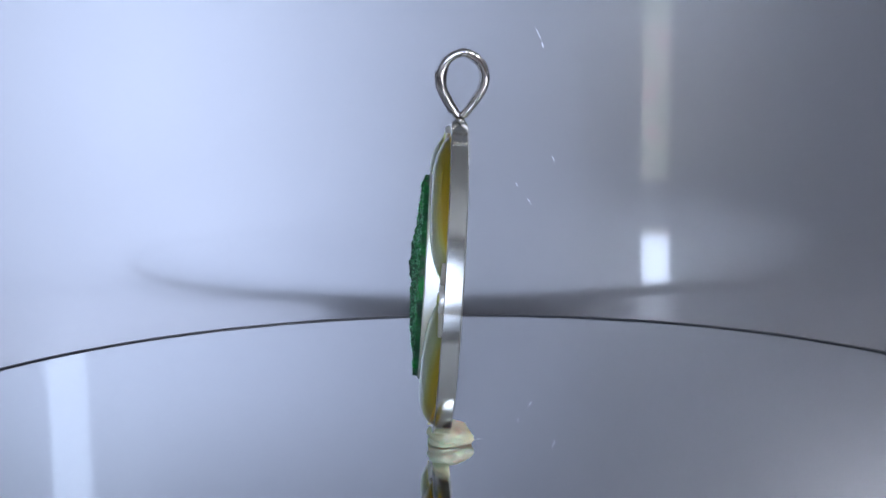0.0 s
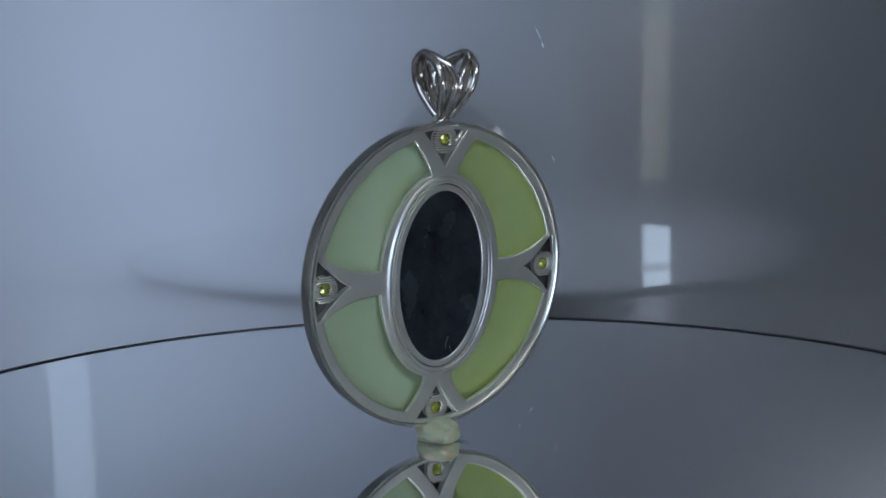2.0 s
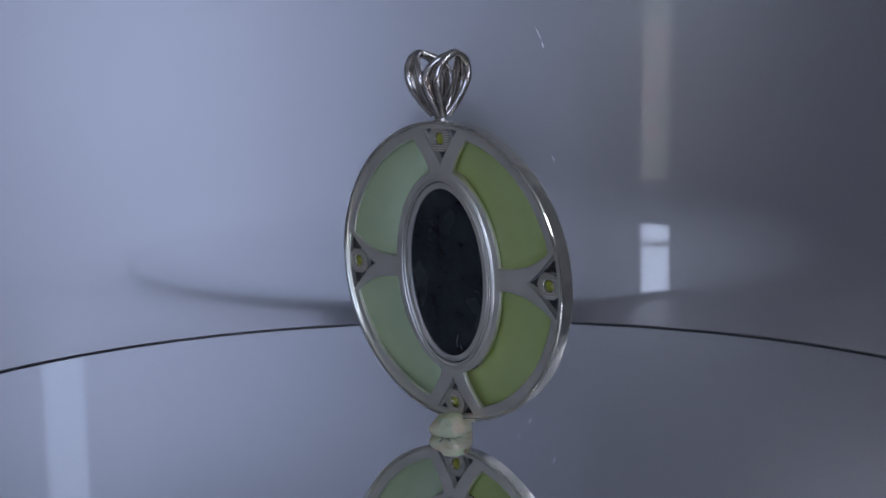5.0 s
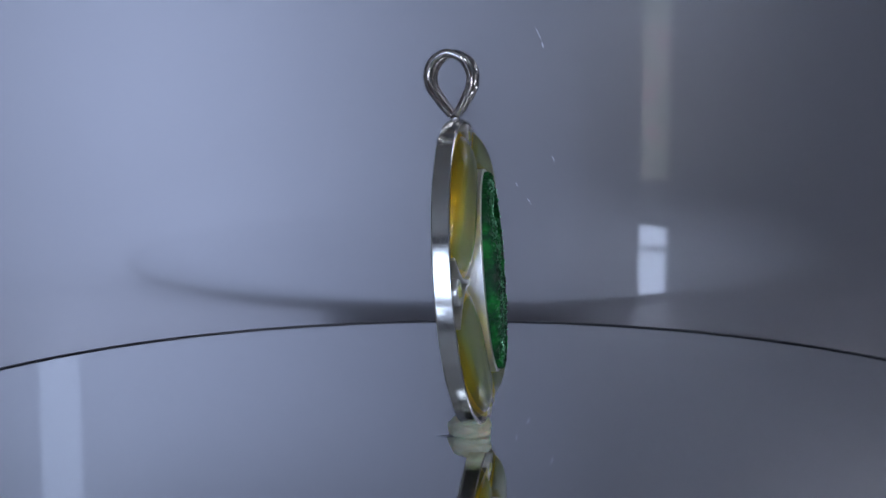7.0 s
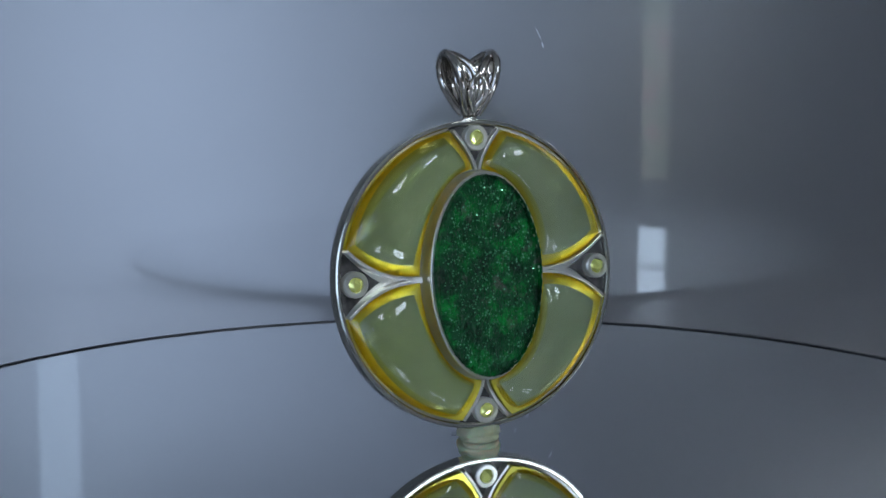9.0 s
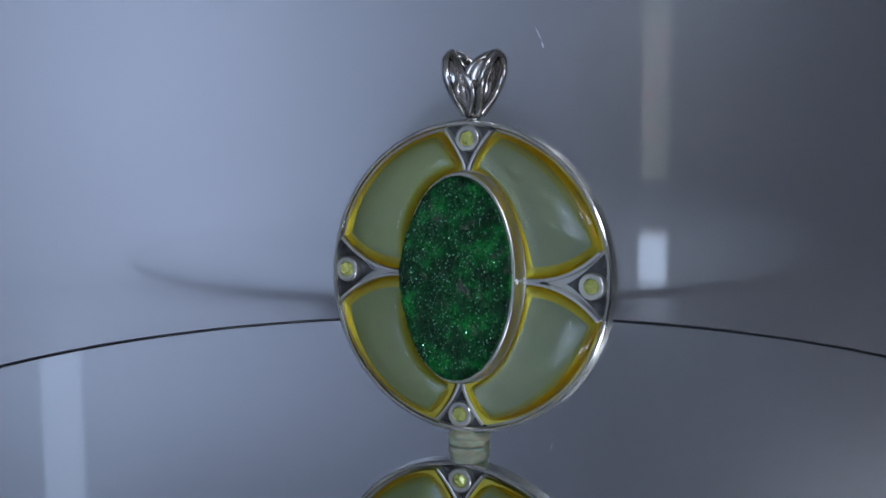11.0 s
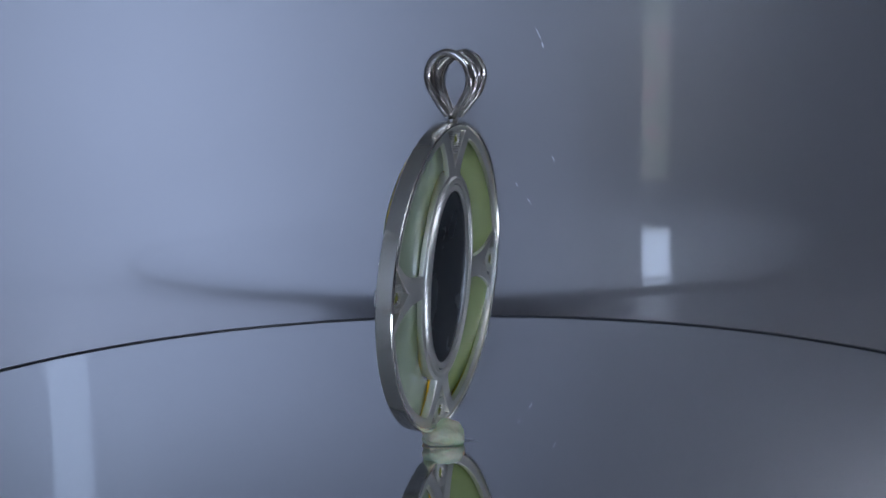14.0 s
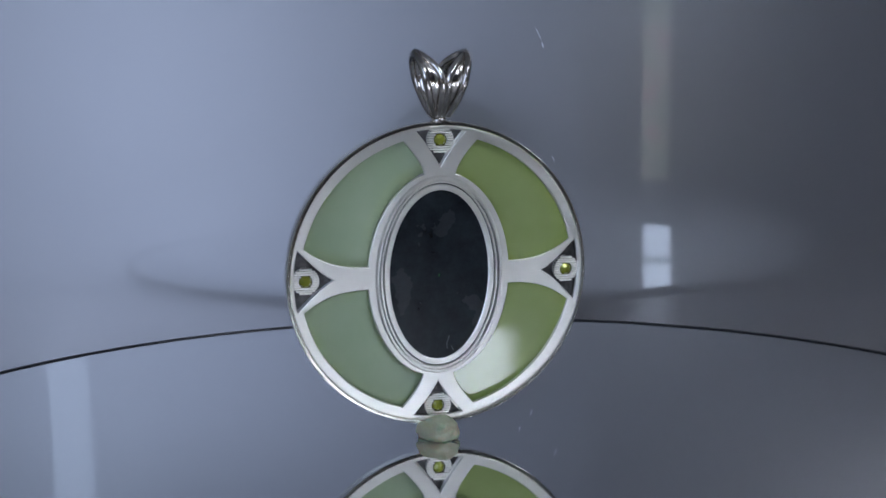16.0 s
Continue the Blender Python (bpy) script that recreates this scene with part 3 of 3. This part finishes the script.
def bezel(a, c):
    """A round setting with a faceted gem in front and a ribbed disc behind."""
    def shifted(bm):
        bm.transform(Matrix.Translation((a, 0, c)))
        return bm
    b = add("bezel", shifted(lathe([(1.08, -2.45), (1.16, -2.66), (1.66, -2.68), (1.84, -2.5), (1.86, -0.5), (0.9, -0.5), (0.9, -1.4), (1.06, -1.7)], n=40)), silver_mat, label="round silver gem setting")
    for k in range(-5, 6):
        z = k * 0.34
        w = math.sqrt(1.93 ** 2 - z * z)
        spans = [(-w, w)]
        if abs(z) < 0.98:
            h = math.sqrt(0.98 ** 2 - z * z)
            spans = [(-w, -h), (h, w)]
        for x0, x1 in spans:
            bm = bmesh.new()
            box_into(bm, (x0, -0.55, z - 0.115), (x1, -0.02, z + 0.115), 0.03)
            add("rib", shifted(bm), silver_mat, b)
    # darker silver than the ribs, putting shade into the gaps between them
    bm = lathe([(0.86, -0.62), (1.5, -0.62), (1.9, -0.58), (1.9, -0.3), (0.95, -0.3), (0.9, -0.36)], n=36)
    add("ribbed_disc", shifted(bm), bail_mat, b, "darker ground for the shade between the ribs")
    # crown and pavilion of the gem
    bm = bmesh.new()
    rings = []
    for r, y, k, tw in ((0.52, -2.86, 8, 0), (0.82, -2.72, 8, 0.5), (1.06, -2.48, 16, 0.25), (0.85, -1.4, 8, 0.5)):
        rings.append([bm.verts.new((r * math.cos(2 * math.pi * (i + tw) / k), y, r * math.sin(2 * math.pi * (i + tw) / k))) for i in range(k)])
    bmesh.ops.convex_hull(bm, input=bm.verts[:])
    gr = random.Random(int(a * 10 + c * 7))
    for vert in bm.verts:
        vert.co += Vector((gr.uniform(-0.05, 0.05), gr.uniform(-0.09, 0.09), gr.uniform(-0.05, 0.05)))
    add("gem", shifted(bm), gem_mat, b, "bright yellow faceted gem", smooth=False)
    bm = bmesh.new()
    for r, y, k in ((0.92, -0.75, 8), (0.78, -0.35, 8), (0.35, -0.12, 4), (0.9, -1.3, 8)):
        for i in range(k):
            bm.verts.new((r * math.cos(2 * math.pi * (i + 0.3) / k), y, r * math.sin(2 * math.pi * (i + 0.3) / k)))
    bmesh.ops.convex_hull(bm, input=bm.verts[:])
    add("gem_point", shifted(bm), gem_back_mat, b, "olive pointed underside of the gem", smooth=False)


for a, c in ((19.42, 0), (-19.42, 0), (0, 19.58), (0, -19.58)):
    bezel(a, c)


def bail():
    """Two leaf-shaped loops that spread like ears, on a small peg."""
    foot = 22.1
    bm = bmesh.new()
    bmesh.ops.create_uvsphere(bm, u_segments=20, v_segments=12, radius=1.0)
    bm.transform(Matrix.Translation((0, -0.75, foot + 0.15)) @ Matrix.Diagonal((1.15, 0.75, 0.75, 1)))
    b = add("bail", bm, bail_mat, label="polished silver bail of two leaf-shaped loops", angle=60)
    H = 10.05

    heights = [0.0, 0.12, 0.29, 0.46, 0.63, 0.78, 0.88, 0.96, 1.0]
    halves = [0.15, 0.95, 1.95, 2.8, 3.08, 2.78, 2.2, 1.2, 0.0]
    steps = [(h, w) for h, w in zip(heights, halves)] + [(h, -w) for h, w in zip(heights[-2::-1], halves[-2::-1])]

    def loop(t):
        """Teardrop in depth and height; t runs 0..1 from the foot over the top and back."""
        x = t * (len(steps) - 1)
        i = min(int(x), len(steps) - 2)
        f = x - i
        p0, p1, p2, p3 = (steps[max(0, min(len(steps) - 1, i + k))] for k in (-1, 0, 1, 2))
        h, w = (0.5 * (2 * b + (c - a) * f + (2 * a - 5 * b + 4 * c - d) * f * f + (3 * b - a - 3 * c + d) * f ** 3) for a, b, c, d in zip(p0, p1, p2, p3))
        return w, max(0.0, min(1.0, h))

    def outer_a(h):
        return 0.5 + 3.1 * h ** 0.62

    def inner_a(h):
        return 0.25 + 0.3 * h + 2.85 * max(0.0, (h - 0.55) / 0.45) ** 2.2

    for s in (-1, 1):
        leaf_n = 56
        bm = bmesh.new()
        for fn, rad in ((outer_a, 0.58), (inner_a, 0.55)):
            path = []
            for i in range(leaf_n):
                t = 0.03 + 0.94 * i / (leaf_n - 1)
                y, h = loop(t)
                path.append((s * fn(h), -0.75 + y, foot + 0.5 + h * (H - 0.95)))
            tube_into(bm, path, rad, 10)
        leaf = add("leaf_loop", bm, bail_mat, b, "curved silver leaf loop", angle=60)
        # closed web between the rails, veined behind and hollow in front
        bm = bmesh.new()
        grid = []
        m = 52
        for i in range(m + 1):
            t = 0.03 + 0.94 * i / m
            y, h = loop(t)
            row = []
            for k in range(7):
                f = k / 6
                a = inner_a(h) + (outer_a(h) - inner_a(h)) * f
                dip = 0.32 * math.sin(math.pi * f) - 0.5 * math.exp(-((f - 0.5) / 0.13) ** 2) if t < 0.5 else 1.6 * math.sin(math.pi * f)
                row.append((s * a, -0.75 + y * (1 - dip * 0.12), foot + 0.5 + h * (H - 0.95)))
            grid.append(row)
        front = [[bm.verts.new(p) for p in row] for row in grid]
        rear = [[bm.verts.new((p[0], -0.75 + (p[1] + 0.75) * 0.9, p[2] - 0.12)) for p in row] for row in grid]
        for i in range(m):
            for k in range(6):
                bm.faces.new((front[i][k], front[i + 1][k], front[i + 1][k + 1], front[i][k + 1]))
                bm.faces.new((rear[i][k], rear[i + 1][k], rear[i + 1][k + 1], rear[i][k + 1]))
        for i in range(m):
            for k in (0, 6):
                bm.faces.new((front[i][k], front[i + 1][k], rear[i + 1][k], rear[i][k]))
        for k in range(6):
            for i in (0, m):
                bm.faces.new((front[i][k], front[i][k + 1], rear[i][k + 1], rear[i][k]))
        add("web", bm, bail_mat, leaf, angle=50)
    # small pointed arch between the leaves in front
    bm = bmesh.new()
    path = []
    for i in range(25):
        f = i / 24
        x = 1.45 * math.sin(math.pi * 2 * abs(f - 0.5)) * (1 if f > 0.5 else -1) * (0.9 if abs(f - 0.5) < 0.3 else 1)
        h = 0.1 + 0.56 * (1 - 2 * abs(f - 0.5)) ** 0.8
        y = -float(np.interp(h, heights, halves)) - 0.4
        path.append((x * (1 - 0.2 * h), -0.75 + y, foot + 0.5 + h * (H - 0.95)))
    tube_into(bm, path, 0.5, 10)
    add("arch", bm, bail_mat, b, "small pointed silver arch", angle=60)
    bm = bmesh.new()
    box_into(bm, (-1.6, -1.75, foot - 0.5), (1.6, -0.1, foot + 0.12), 0.2)
    add("hinge_lug", bm, bail_mat, b)


bail()

# ---------------------------------------------------------------- putty
PUTTY = Vector((-1.6, -2.67, 0.385)) * MM


def putty_blob():
    bm = bmesh.new()
    bmesh.ops.create_icosphere(bm, subdivisions=5, radius=1)
    for v in bm.verts:
        p = v.co.copy()
        k = 1 + 0.15 * noise.noise(p * 1.2 + Vector((2, 5, 1))) + 0.07 * noise.noise(p * 2.7) + 0.025 * noise.noise(p * 7)
        crease = 0.10 * math.exp(-((p.z + 0.25 + 0.3 * p.x) / 0.10) ** 2)
        q = Vector((p.x * 3.25 + 0.35, p.y * 3.0, p.z * 2.35)) * (k - crease)
        q.z = max(q.z + 0.85, 0.0)
        v.co = q * MM
    return tagged(link("putty", bm, putty_mat, angle=180), "lump of pale greenish putty holding the pendant", "putty")


putty = putty_blob()


def smear():
    """A thin ragged scrap of putty and a scuff beside the lump, on the mirror."""
    bm = bmesh.new()
    rnd = random.Random(8)
    for n, (x, y, l, w) in enumerate(((2.6, 0.4, 2.2, 0.35), (3.4, 0.9, 2.8, 0.22), (4.4, 0.2, 2.4, 0.16), (3.0, -0.5, 1.5, 0.2))):
        a = 0.25 + rnd.uniform(-0.3, 0.3)
        path = [(x + (f - 0.5) * l * math.cos(a) + rnd.uniform(-0.08, 0.08), y + (f - 0.5) * l * math.sin(a) + rnd.uniform(-0.12, 0.12), 0.02) for f in (0, 0.2, 0.4, 0.6, 0.8, 1)]
        tube_into(bm, path, [w * k for k in (0.15, 0.7, 1, 0.8, 0.6, 0.1)], 7, flat=0.3)
    for v in bm.verts:
        v.co.z = max(v.co.z * 0.35, 0.0)
    bm.transform(Matrix.Scale(MM, 4) @ Matrix.Rotation(radians(SMEAR_TURN), 4, "Z"))
    return tagged(link("putty_scrap", bm, scrap_mat, angle=70), "thin ragged smear of putty on the mirror", "putty")


SMEAR_TURN = 20
scrap = smear()

# small scuffs on the panel
scuff_mat = Mat("scuff", Roughness=0.5, Base_Color=(0.26, 0.26, 0.29))
for x, z, l, w, a in ((18.3, 62.0, 3.2, 0.35, -1.1), (19.2, 59.6, 1.4, 0.5, -1.25), (21.6, 34.5, 1.8, 0.22, -1.2), (16.2, 25.2, 1.6, 0.24, -1.0), (13.5, 28.8, 1.2, 0.18, -1.2)):
    bm = bmesh.new()
    path = [((x + (f - 0.5) * l * math.cos(a)), PANEL_Y / MM - 0.01, z + (f - 0.5) * l * math.sin(a) + 0.08 * math.sin(9 * f + x)) for f in (0, 0.25, 0.5, 0.75, 1)]
    tube_into(bm, path, [w * k for k in (0.05, 0.25, 0.32, 0.2, 0.04)], 8)
    for v in bm.verts:
        v.co.y = PANEL_Y / MM - 0.01 + (v.co.y - PANEL_Y / MM + 0.01) * 0.08
    bm.transform(Matrix.Scale(MM, 4))
    part("scuff", bm, scuff_mat, panel, "pale scuff on the gloss")


# ---------------------------------------------------------------- turning
def motions():
    steps = [i * 0.2 for i in range(81)]

    def turned(m):
        return [(t, AXIS @ pose(0, 0, 0, 0, 0, -SPIN * t) @ AXIS.inverted() @ m) for t in steps]

    walk(platter, turned(Matrix.Identity(4)))
    walk(pendant, turned(pendant_at))
    walk(putty, turned(Matrix.Translation(PUTTY)))
    walk(scrap, turned(Matrix.Translation(PUTTY)))


motions()
